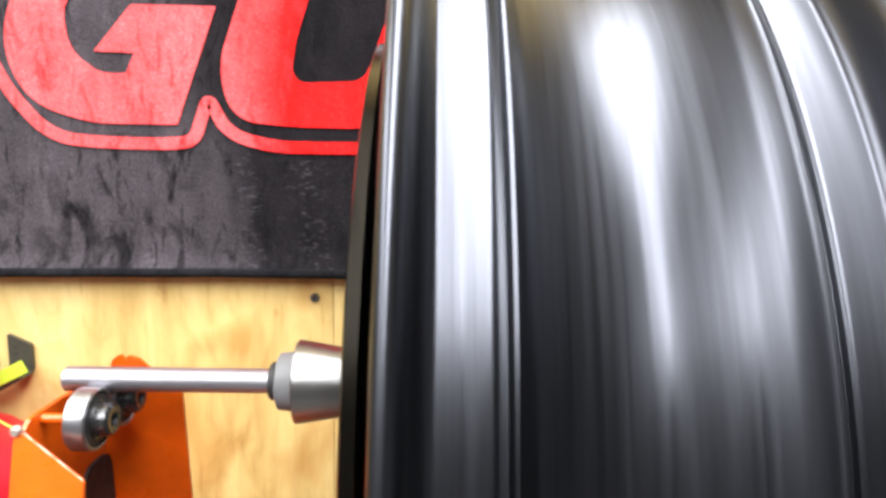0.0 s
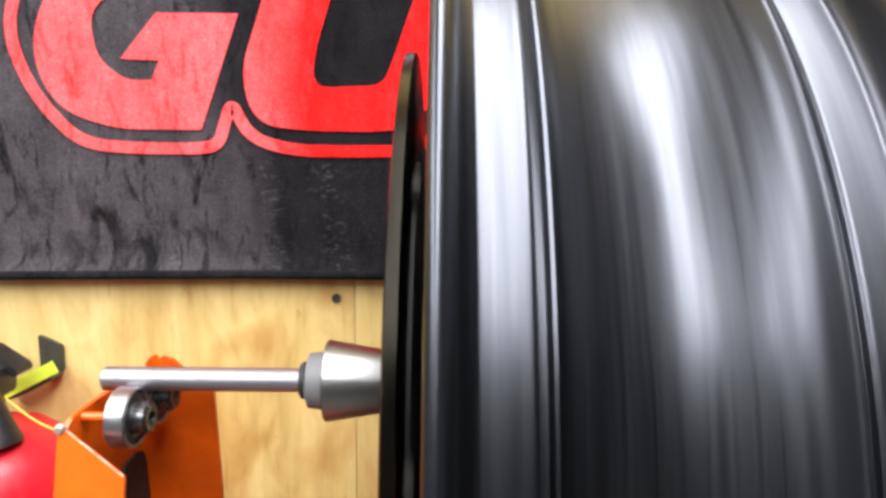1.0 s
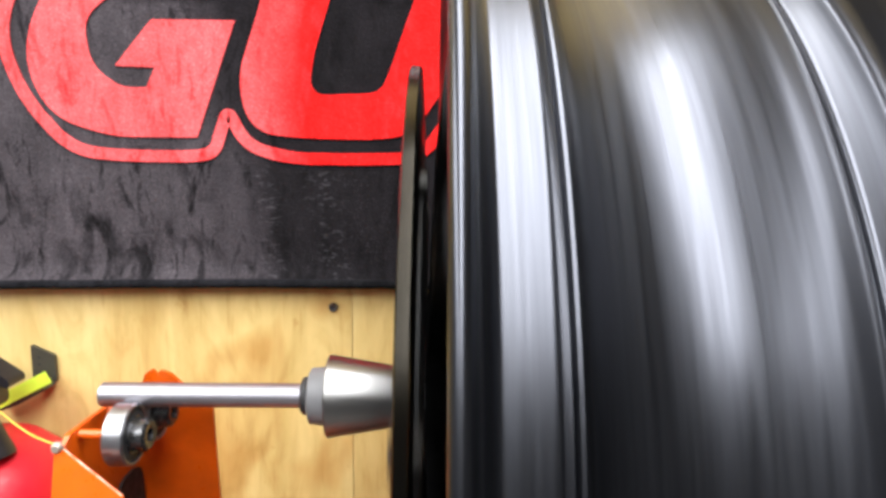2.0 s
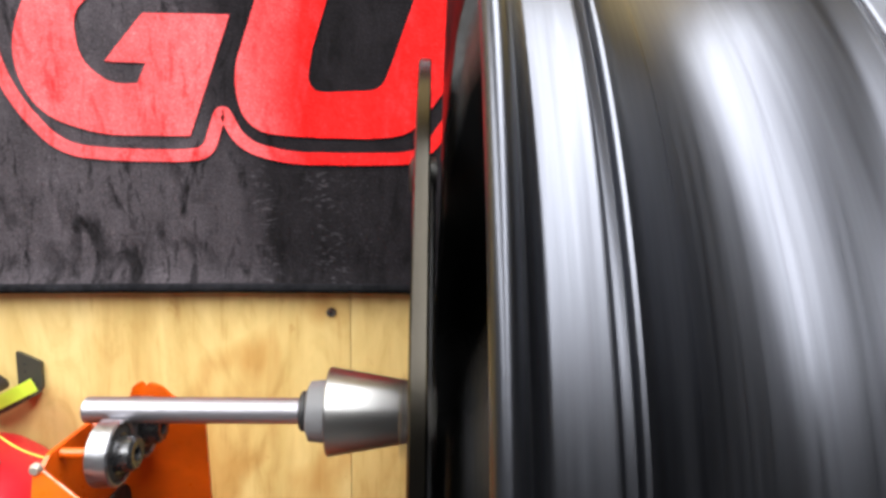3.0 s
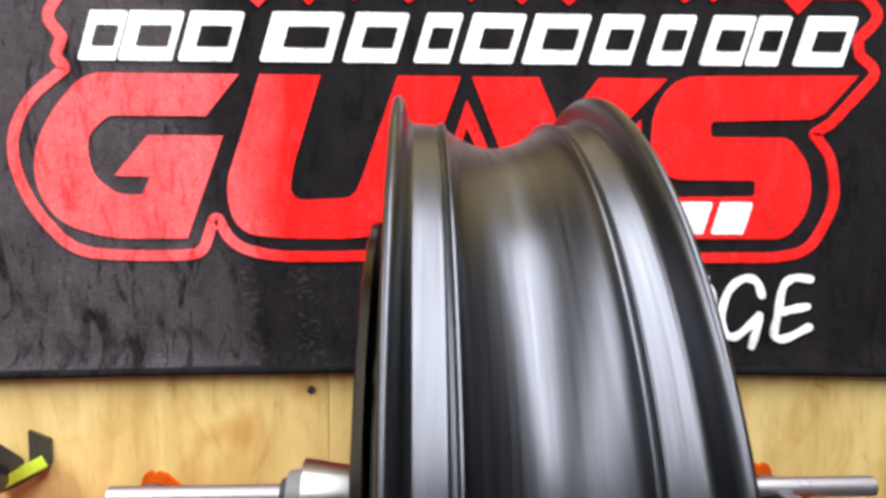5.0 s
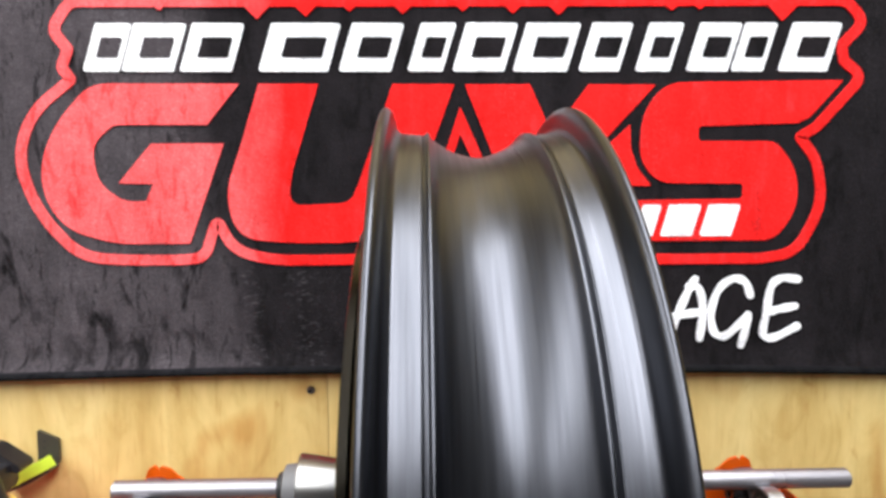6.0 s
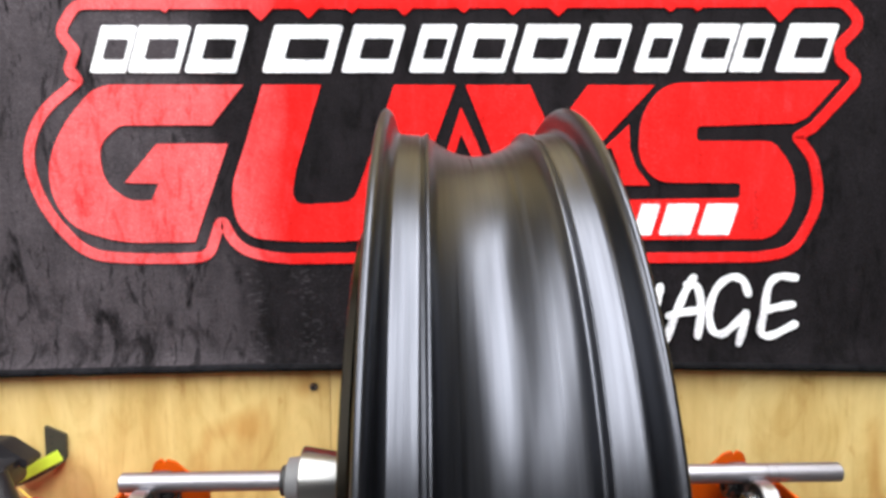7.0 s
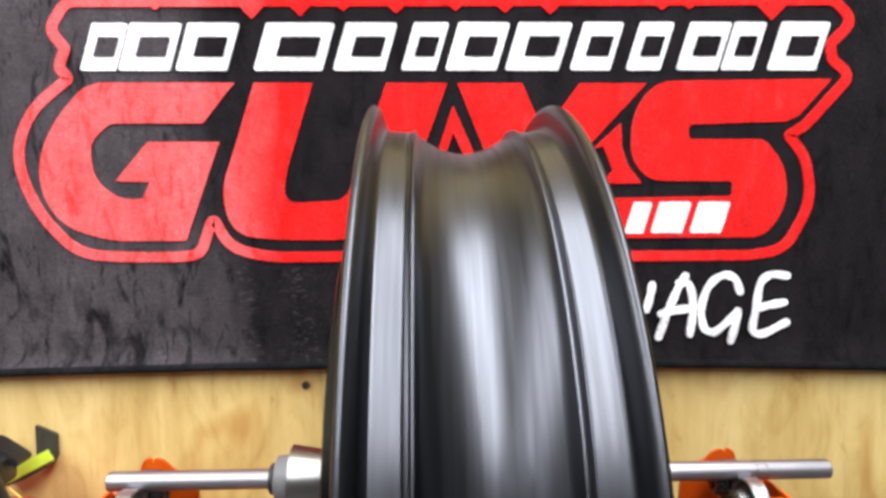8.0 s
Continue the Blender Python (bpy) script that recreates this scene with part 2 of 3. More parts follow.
def lathe(bm, profile, segs=64, m=Matrix(), closed=False):
    """Turns (x, radius) pairs round the x axis."""
    rings = []
    for x, r in profile:
        if r < 1e-6:
            rings.append([bm.verts.new(m @ Vector((x, 0, 0)))])
        else:
            rings.append([bm.verts.new(m @ Vector((x, r * math.sin(a), r * math.cos(a)))) for a in (2 * math.pi * k / segs for k in range(segs))])
    pairs = list(zip(rings, rings[1:])) + ([(rings[-1], rings[0])] if closed else [])
    for p, q in pairs:
        for k in range(segs):
            j = (k + 1) % segs
            if len(p) == 1 and len(q) == 1:
                continue
            if len(p) == 1:
                bm.faces.new((p[0], q[j], q[k]))
            elif len(q) == 1:
                bm.faces.new((p[k], p[j], q[0]))
            else:
                bm.faces.new((p[k], p[j], q[j], q[k]))
    return bm


def rounded(points, segs=8):
    """An outline with its corners rounded: (x, z, radius) triples."""
    out = []
    n = len(points)
    for k, (x, z, r) in enumerate(points):
        p = Vector((x, z))
        a, b = Vector(points[k - 1][:2]) - p, Vector(points[(k + 1) % n][:2]) - p
        if r <= 0:
            out.append(p)
            continue
        half = a.angle(b) / 2
        d = min(r / math.tan(half), a.length * 0.499, b.length * 0.499)
        s, e = p + a.normalized() * d, p + b.normalized() * d
        for i in range(segs + 1):
            t = i / segs
            out.append(s * (1 - t) ** 2 + p * 2 * t * (1 - t) + e * t * t)
    return out


def plate(bm, outline, y0, y1, m=Matrix()):
    """A flat sheet with this outline in x and z, from y0 to y1."""
    front = [bm.verts.new(m @ Vector((p[0], y0, p[1]))) for p in outline]
    back = [bm.verts.new(m @ Vector((p[0], y1, p[1]))) for p in outline]
    n = len(front)
    for a, c, d in tessellate_polygon([[Vector((p[0], p[1], 0)) for p in outline]]):
        bm.faces.new((front[a], front[c], front[d]))
        bm.faces.new((back[d], back[c], back[a]))
    for k in range(n):
        bm.faces.new((front[k], back[k], back[(k + 1) % n], front[(k + 1) % n]))
    return bm


def strip(bm, line, width, y0, y1):
    """A flat band of this width along a line in x and z."""
    pts = [Vector(p) for p in line]
    left, right = [], []
    for k, p in enumerate(pts):
        a, b = pts[max(k - 1, 0)], pts[min(k + 1, len(pts) - 1)]
        d = (b - a).normalized()
        nrm = Vector((-d.y, d.x)) * width / 2
        left.append(p + nrm)
        right.append(p - nrm)
    rows = [[bm.verts.new((p.x, y, p.y)) for p in side] for side, y in ((left, y0), (right, y0), (right, y1), (left, y1))]
    for a, b in zip(rows, rows[1:] + rows[:1]):
        for k in range(len(pts) - 1):
            bm.faces.new((a[k], a[k + 1], b[k + 1], b[k]))
    for k in (0, len(pts) - 1):
        bm.faces.new([r[k] for r in rows])
    return bm


def pipe(bm, line, radius, segs=10):
    pts = [Vector(p) for p in line]
    rings = []
    for k, p in enumerate(pts):
        d = (pts[min(k + 1, len(pts) - 1)] - pts[max(k - 1, 0)]).normalized()
        u = d.orthogonal().normalized()
        if rings:
            u = (last - d * last.dot(d)).normalized()
        last = u
        v = d.cross(u)
        rings.append([bm.verts.new(p + (u * math.cos(a) + v * math.sin(a)) * radius) for a in (2 * math.pi * i / segs for i in range(segs))])
    for p, q in zip(rings, rings[1:]):
        for i in range(segs):
            bm.faces.new((p[i], p[(i + 1) % segs], q[(i + 1) % segs], q[i]))
    bm.faces.new(rings[0][::-1])
    bm.faces.new(rings[-1])
    return bm


# ---- the room ----
WALL = 0.285        # the plywood's face
SHOP = (-2.4, 2.6, -3.7)
floor_ob = tagged(part("floor", box(bmesh.new(), SHOP[0] - 0.1, SHOP[1] + 0.1, SHOP[2] - 0.1, WALL + 0.15, -0.1, 0), CONCRETE), "bare grey concrete workshop floor", "floor", kind="structure")
tagged(part("ceiling", box(bmesh.new(), SHOP[0] - 0.1, SHOP[1] + 0.1, SHOP[2] - 0.1, WALL + 0.15, CEILING, CEILING + 0.1), GREY_PAINT), "pale grey painted workshop ceiling", "ceiling", kind="structure")
for nm, b6 in (("wall_west", (SHOP[0] - 0.1, SHOP[0], SHOP[2], WALL + 0.02, 0, CEILING)), ("wall_east", (SHOP[1], SHOP[1] + 0.1, SHOP[2], WALL + 0.02, 0, CEILING)),
               ("wall_south", (SHOP[0] - 0.1, SHOP[1] + 0.1, SHOP[2] - 0.1, SHOP[2], 0, CEILING))):
    tagged(part(nm, box(bmesh.new(), *b6), DARK_WALL), "plain dark grey painted workshop wall", "wall", kind="structure")
wall_north = tagged(part("wall_north", box(bmesh.new(), SHOP[0] - 0.1, SHOP[1] + 0.1, WALL + 0.02, WALL + 0.12, 0, CEILING), WHITE_PAINT), "wall clad in pale plywood sheets", "wall", kind="structure")
SEAMS = (SHOP[0], -1.3515, -0.1325, 1.0865, 2.3055, SHOP[1])
for x0, x1 in zip(SEAMS, SEAMS[1:]):
    part("plywood_sheet", box(bmesh.new(), x0 + 0.0003, x1 - 0.0003, WALL, WALL + 0.0185, 0.002, CEILING - 0.004, 0.0004), PLY, wall_north)


def panel_fixture(x, y, wide, long):
    t = thing("ceiling_panel", pose(x, y, CEILING), "white framed ceiling panel light, switched on", "ceiling light", "ceiling panels")
    bm = bmesh.new()
    for x0, x1, y0, y1 in ((-wide / 2 - 0.02, -wide / 2, -long / 2, long / 2), (wide / 2, wide / 2 + 0.02, -long / 2, long / 2), (-wide / 2 - 0.02, wide / 2 + 0.02, -long / 2 - 0.02, -long / 2), (-wide / 2 - 0.02, wide / 2 + 0.02, long / 2, long / 2 + 0.02)):
        box(bm, x0, x1, y0, y1, -0.06, 0)
    part("frame", bm, WHITE_PAINT, t)
    part("diffuser", box(bmesh.new(), -wide / 2, wide / 2, -long / 2, long / 2, -0.055, -0.02), GLOW, t, "glowing white diffuser")


for px, py, wide, long, _ in PANELS:
    panel_fixture(px, py, wide, long)


def workbench(top):
    t = thing("workbench", pose(0, -0.02, 0), "dark stained wooden workbench below the wheel stand", "workbench")
    part("worktop", box(bmesh.new(), -0.9, 0.9, -0.29, 0.30, top - 0.04, top, 0.004), BENCH_WOOD, t)
    for lx in (-0.84, 0.84):
        for ly in (-0.23, 0.24):
            part("leg", box(bmesh.new(), lx - 0.04, lx + 0.04, ly - 0.04, ly + 0.04, 0, top - 0.041, 0.004), BENCH_WOOD, t)


BENCH = 0.88
workbench(BENCH)


# ---- the towel on the wall, with its printed sign ----
def towel():
    t = thing("towel_banner", pose(0, 0, AXLE), "black pile towel with red and white print, pinned flat to plywood", "towel")
    # the cloth hangs with slight waves, its lower edge a rolled hem
    def hang(x):
        return -0.0008 - 0.0286 * (x + 0.1) ** 2

    bm = bmesh.new()
    x0, x1, z0, z1 = -0.56, 0.60, 0.0, 0.50
    nx, nz = 116, 50
    grid = [[None] * (nz + 1) for _ in range(nx + 1)]
    for i in range(nx + 1):
        for k in range(nz + 1):
            x, z = x0 + (x1 - x0) * i / nx, z0 + (z1 - z0) * k / nz
            lift = 0.0008 * noise.noise((x * 7, z * 3, 0.3))
            sag = hang(x) + 0.003 if k == 0 else 0
            curl = 0.009 * max(0.0, 1 - z / 0.02) ** 2      # the lower edge curls off the wall
            grid[i][k] = bm.verts.new((x, 0.2812 - lift - curl, z + sag))
    for i in range(nx):
        for k in range(nz):
            bm.faces.new((grid[i][k], grid[i + 1][k], grid[i + 1][k + 1], grid[i][k + 1]))
    edge = [e for e in bm.edges if e.is_boundary]
    r = bmesh.ops.extrude_edge_only(bm, edges=edge)
    for v in r["geom"]:
        if isinstance(v, bmesh.types.BMVert):
            v.co.y = WALL - 0.0002
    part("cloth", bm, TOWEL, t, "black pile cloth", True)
    bm = bmesh.new()
    pipe(bm, [(x0 + (x1 - x0) * k / 40, 0.2705 + 0.0008 * noise.noise((k * 0.7, 0, 0)), hang(x0 + (x1 - x0) * k / 40) + 0.0040 + 0.0006 * noise.noise((k * 0.4, 5, 0))) for k in range(41)], 0.0042, 10)
    part("hem", bm, HEM, t, "rolled black hem", True)
    return t


banner = towel()
F0, F1 = 0.2794, 0.2816      # print, a little proud of the pile


def printed(name, outline, material, label="", d=0.0):
    return part(name, plate(bmesh.new(), outline, F0 - d, F1 - d), material, banner, label)


# big red forms, plain blocks with slots
printed("red_shape", rounded(((-0.216, 0.297, 0), (-0.325, 0.297, 0), (-0.366, 0.297, 1), (-0.406, 0.250, 1), (-0.421, 0.199, 1), (-0.399, 0.151, 1), (-0.345, 0.135, 1), (-0.310, 0.135, 0), (-0.270, 0.135, 0), (-0.233, 0.237, 0), (-0.306, 0.237, 0.004), (-0.340, 0.197, 0),
                              (-0.305, 0.196, 0), (-0.313, 0.179, 0), (-0.335, 0.178, 1), (-0.361, 0.196, 1), (-0.366, 0.236, 1), (-0.343, 0.256, 1), (-0.330, 0.256, 0), (-0.249, 0.256, 0))), RED_PRINT, "red printed block with a hooked slot")
printed("red_shape", rounded(((-0.196, 0.297, 0), (-0.214, 0.240, 0.02), (-0.233, 0.185, 1), (-0.221, 0.140, 1), (-0.170, 0.135, 1), (-0.115, 0.135, 0), (-0.078, 0.138, 1), (-0.040, 0.190, 1), (-0.018, 0.240, 0), (0.003, 0.297, 0), (-0.060, 0.297, 0),
                              (-0.094, 0.202, 0.02), (-0.104, 0.176, 1), (-0.130, 0.175, 0), (-0.170, 0.173, 1), (-0.163, 0.212, 0.02), (-0.136, 0.297, 0))), RED_PRINT, "red printed trough shape")
printed("red_shape", rounded(((0.014, 0.297, 0), (0.081, 0.297, 0), (0.104, 0.246, 0), (0.142, 0.297, 0), (0.212, 0.297, 0), (0.112, 0.190, 0), (0.108, 0.135, 0), (0.050, 0.135, 0), (0.053, 0.200, 0))), RED_PRINT, "red printed fork shape")
printed("red_shape", rounded(((0.009, 0.274, 0), (0.040, 0.205, 0), (0.029, 0.205, 0), (0.009, 0.247, 0), (-0.005, 0.205, 0), (-0.014, 0.205, 0))), RED_PRINT, "red printed chevron")
printed("red_shape", rounded(((0.410, 0.302, 0), (0.262, 0.300, 0), (0.222, 0.299, 1), (0.199, 0.268, 1), (0.196, 0.222, 1), (0.215, 0.196, 1), (0.250, 0.1955, 0), (0.307, 0.195, 0.004), (0.307, 0.179, 0.004), (0.150, 0.177, 0), (0.150, 0.135, 0), (0.312, 0.135, 0), (0.343, 0.135, 1), (0.366, 0.167, 1),
                              (0.365, 0.208, 1), (0.341, 0.239, 1), (0.320, 0.239, 0), (0.270, 0.239, 0), (0.258, 0.239, 1), (0.258, 0.255, 1), (0.270, 0.255, 0), (0.364, 0.258, 0.006), (0.376, 0.264, 0.006))), RED_PRINT, "red printed block with two slots")
printed("red_shape", rounded(((0.186, 0.256, 0), (0.187, 0.232, 0.02), (0.194, 0.212, 0.02), (0.209, 0.193, 0), (0.165, 0.193, 0), (0.178, 0.206, 0), (0.168, 0.232, 0), (0.158, 0.230, 0))), RED_PRINT, "small red printed wedge")
# thin red contour round the whole sign
CONTOUR = rounded(((-0.242, 0.160, 0.004), (-0.255, 0.121, 1), (-0.275, 0.118, 1), (-0.335, 0.118, 1), (-0.382, 0.122, 1), (-0.423, 0.168, 1), (-0.440, 0.223, 1), (-0.424, 0.268, 1), (-0.383, 0.301, 0.003), (-0.392, 0.313, 0.006), (-0.385, 0.331, 0.004), (-0.400, 0.350, 0.014), (-0.382, 0.3775, 0.02),
                   (0.410, 0.3835, 0.02), (0.431, 0.362, 0.014), (0.407, 0.338, 0.006), (0.410, 0.322, 0.006), (0.431, 0.306, 0.012), (0.384, 0.254, 0.01), (0.366, 0.243, 0.002), (0.385, 0.221, 1), (0.394, 0.174, 1), (0.367, 0.122, 1), (0.330, 0.1155, 1), (0.300, 0.1155, 0), (0.030, 0.1155, 0.01), (-0.018, 0.204, 0.004),
                   (-0.044, 0.152, 1), (-0.068, 0.119, 1), (-0.115, 0.117, 1), (-0.186, 0.117, 1), (-0.226, 0.128, 1)), 10)
part("contour", strip(bmesh.new(), CONTOUR + CONTOUR[:1], 0.0105, F0, F1), RED_PRINT, banner, "thin red printed outline")
for cx, tip in ((-0.293, 0.369), (-0.196, 0.361), (-0.147, 0.364), (-0.103, 0.3690), (-0.049, 0.367), (0.012, 0.370), (0.063, 0.368), (0.110, 0.367), (0.227, 0.372), (0.256, 0.373), (0.343, 0.362)):
    reach = 0.004 + (0.378 - tip) * 0.8
    printed("red_notch", rounded(((cx - reach, 0.379, 0), (cx, tip, 0.002), (cx + reach, 0.379, 0)), 4), RED_PRINT, "", 0.0006)
# white rows: one slanted block with a dark slot for each sign
ROW = ((-0.371, 0.036), (-0.333, 0.052), (-0.275, 0.052), (-0.196, 0.070), (-0.115, 0.053), (-0.045, 0.036), (0.001, 0.053), (0.063, 0.056), (0.131, 0.042), (0.190, 0.036), (0.243, 0.044), (0.290, 0.034), (0.340, 0.052))


def slotted_block(x, wide, z0, z1, d):
    high, lean = z1 - z0, (z1 - z0) * 0.30

    def slab(u0, u1, v0, v1, r):
        return [(x + wide * u + lean * v, z0 + high * v, q) for u, v, q in ((u0, v1, r), (u1, v1, r * 2), (u1, v0, r), (u0, v0, r * 2))]

    printed("white_bar", rounded(slab(0, 1, 0, 1, 0.0015), 4), WHITE_PRINT, "", d)
    part("dark_slot", plate(bmesh.new(), rounded(slab(0.27, 0.86, 0.29, 0.71, 0.001), 3), F0 - d - 0.0008, F0 - d + 0.0004), TOWEL, banner)


for bx, bw in ROW:
    rise = 0.006 * (bx + 0.37)
    slotted_block(bx, bw, 0.309 + rise * 0.5, 0.3565 + rise, 0.0)
for bx, bw in ((0.191, 0.020), (0.219, 0.034), (0.261, 0.034)):
    printed("white_bar", rounded(((bx + 0.010, 0.173, 0.001), (bx + bw + 0.010, 0.173, 0.003), (bx + bw, 0.140, 0.001), (bx, 0.140, 0.003)), 4), WHITE_PRINT, "", 0.0012)


def brush(line, wide):
    """The outline of a painted stroke with round ends along a line in x and z."""
    p = [Vector(q) for q in line]
    p = [2 * p[0] - p[1]] + p + [2 * p[-1] - p[-2]]
    mid = []
    for a, b, c, d in zip(p, p[1:], p[2:], p[3:]):
        for k in range(6):
            t = k / 6
            mid.append(0.5 * (2 * b + (c - a) * t + (2 * a - 5 * b + 4 * c - d) * t * t + (3 * b - a - 3 * c + d) * t ** 3))
    mid.append(p[-2])
    left, right = [], []
    for k, q in enumerate(mid):
        way = (mid[min(k + 1, len(mid) - 1)] - mid[max(k - 1, 0)]).normalized()
        side = Vector((-way.y, way.x)) * wide / 2 * (1 + 0.10 * math.sin(k * 0.9))
        left.append(q + side)
        right.append(q - side)

    def cap(a, b):
        c, r = (a + b) / 2, a - b
        turn = [Matrix.Rotation(-math.pi * k / 6, 2) @ (r / 2) for k in range(1, 6)]
        return [c + v for v in turn]

    return left + cap(left[-1], right[-1]) + right[::-1] + cap(right[0], left[0])


def painted_letter(strokes, wide=0.0078):
    bm = bmesh.new()
    for k, line in enumerate(strokes):
        plate(bm, brush(line, wide), F0 - 0.0003 * k, F1)
    part("lettering", bm, WHITE_PRINT, banner, "white hand-painted letter")


# the end of the lower word: A, G and E, and the foot of the letter before them
painted_letter([((0.223, 0.084), (0.221, 0.072), (0.217, 0.057))])
painted_letter([((0.231, 0.027), (0.241, 0.056), (0.251, 0.080), (0.259, 0.094)), ((0.252, 0.086), (0.263, 0.084), (0.268, 0.060), (0.265, 0.030)), ((0.233, 0.052), (0.248, 0.056), (0.269, 0.059))])
painted_letter([((0.319, 0.076), (0.313, 0.090), (0.300, 0.094), (0.285, 0.083), (0.277, 0.060), (0.280, 0.038), (0.291, 0.032), (0.304, 0.041), (0.317, 0.055)), ((0.317, 0.055), (0.315, 0.040), (0.310, 0.022))])
painted_letter([((0.370, 0.093), (0.352, 0.094), (0.341, 0.084), (0.337, 0.056), (0.334, 0.034), (0.346, 0.030), (0.371, 0.042)), ((0.338, 0.058), (0.352, 0.061), (0.368, 0.064))])


# ---- wheel ----
def rim_profile():
    half = [(-0.0470, 0.2120), (-0.0505, 0.2205), (-0.0528, 0.2275), (-0.0528, 0.2300), (-0.0522, 0.2313), (-0.0514, 0.2320), (-0.0506, 0.2322), (-0.0497, 0.2319), (-0.0487, 0.2311), (-0.0478, 0.2298), (-0.0471, 0.2280), (-0.0466, 0.2252), (-0.0459, 0.2216), (-0.0447, 0.2191),
            (-0.0435, 0.2179), (-0.0430, 0.2177), (-0.0424, 0.21766), (-0.0332, 0.21702), (-0.0326, 0.2170), (-0.0320, 0.2168), (-0.0317, 0.2165), (-0.0313, 0.2168), (-0.0300, 0.2172), (-0.0297, 0.2170), (-0.0294, 0.2178), (-0.0289, 0.2182), (-0.0281, 0.2182), (-0.0274, 0.2175)]
    # the well is a shallow trough
    half += [(x, 0.2045 + 15.0 * x * x) for x in (-0.0266, -0.0235, -0.0205, -0.0175, -0.0145, -0.0115, -0.0085, -0.0055, -0.0028)]
    outer = list(half) + [(0, 0.2045)] + [(-x, r) for x, r in reversed(half)]
    # the seats and the well lie a little off the middle of the lips
    outer = [(x + 0.0006 if abs(x) < 0.0455 else x, r) for x, r in outer]
    inner = [(0.040, 0.2075), (0.022, 0.1990), (0, 0.1945), (-0.022, 0.1990), (-0.040, 0.2075)]
    return outer + inner


def wheel():
    t = thing("motorcycle_wheel", pose(0, 0, AXLE), "bare satin black alloy motorcycle wheel spinning on a balancing stand", "wheel")
    bm = lathe(bmesh.new(), rim_profile(), 320, closed=True)
    # the well is slightly uneven, with a shallow dent behind each pair of spokes
    for v in bm.verts:
        r = math.hypot(v.co.y, v.co.z)
        if abs(v.co.x) < 0.0272 and r > 0.2035:
            a = math.degrees(math.atan2(-v.co.y, v.co.z))
            arc = r * math.radians((a + 36) % 72 - 36)
            ease = 1 - (v.co.x / 0.0272) ** 2
            low = 0.0010 * math.exp(-((v.co.x - 0.003) / 0.0065) ** 2 - (arc / 0.022) ** 2) + 0.0003 * noise.noise((v.co.x * 40, v.co.y * 11, v.co.z * 11)) * ease
            v.co.y, v.co.z = v.co.y * (r - low) / r, v.co.z * (r - low) / r
    part("rim", bm, RIM, t, "satin black alloy rim without tyre", True)
    bm = bmesh.new()
    lathe(bm, ((-0.0585, 0.0062), (-0.0585, 0.052), (-0.053, 0.058), (-0.044, 0.060), (-0.030, 0.048), (0.030, 0.048), (0.044, 0.056), (0.053, 0.054), (0.0585, 0.048), (0.0585, 0.0062)), 48, closed=True)
    part("hub", bm, HUB_BLACK, t, "", True)
    for k in range(10):
        a = 2 * math.pi * (k // 2) / 5
        lean = (0.34, -0.34)[k % 2]
        bm = bmesh.new()
        ring = []
        for r, w, h in ((0.045, 0.024, 0.058), (0.08, 0.020, 0.057), (0.13, 0.019, 0.055), (0.175, 0.022, 0.050), (0.2005, 0.026, 0.044)):
            turn = Matrix.Rotation(a + lean * (r - 0.045) / 0.155, 3, "X")
            ring.append([bm.verts.new(turn @ Vector((sx * h, sy * w, r))) for sx, sy in ((-1, -0.6), (-0.6, -1), (0.6, -1), (1, -0.6), (1, 0.6), (0.6, 1), (-0.6, 1), (-1, 0.6))])
        for p, q in zip(ring, ring[1:]):
            for i in range(8):
                bm.faces.new((p[i], p[(i + 1) % 8], q[(i + 1) % 8], q[i]))
        bm.faces.new(ring[0])
        bm.faces.new(ring[-1])
        part("spoke", bm, HUB_BLACK, t, "", True)
    # valve hole in the well
    part("valve_hole", lathe(bmesh.new(), ((0.2040, 0), (0.2040, 0.0070), (0.2052, 0.0066), (0.2056, 0.0058), (0.2050, 0.0046), (0.2050, 0)), 20, Matrix.Rotation(radians(-104), 4, "X") @ pose(0.0017, 0, 0, 0, -90, 0)), HUB_BLACK, t, "dark valve hole in the well", True)
    # brake disc on its carrier, with bobbins
    disc = part("brake_disc", lathe(bmesh.new(), ((-0.0661, 0.118), (-0.0661, 0.1615), (-0.0655, 0.1625), (-0.0618, 0.1625), (-0.0612, 0.1615), (-0.0612, 0.118)), 160, closed=True), DISC_STEEL, t, "dark steel brake disc", True)
    part("carrier", lathe(bmesh.new(), ((-0.0645, 0.034), (-0.0645, 0.108), (-0.0630, 0.112), (-0.0600, 0.112), (-0.0590, 0.108), (-0.0590, 0.034)), 64, closed=True), HUB_BLACK, disc, "black disc carrier", True)
    for k in range(6):
        a = 2 * math.pi * k / 6 + 0.3
        part("bobbin", lathe(bmesh.new(), ((-0.0700, 0), (-0.0700, 0.006), (-0.0690, 0.0078), (-0.0662, 0.0078), (-0.0585, 0.0078), (-0.0585, 0)), 16, Matrix.Translation((0, 0.114 * math.sin(a), 0.114 * math.cos(a)))), BOBBIN, disc, "steel bobbin", True)
    return t


wheel_ob = wheel()


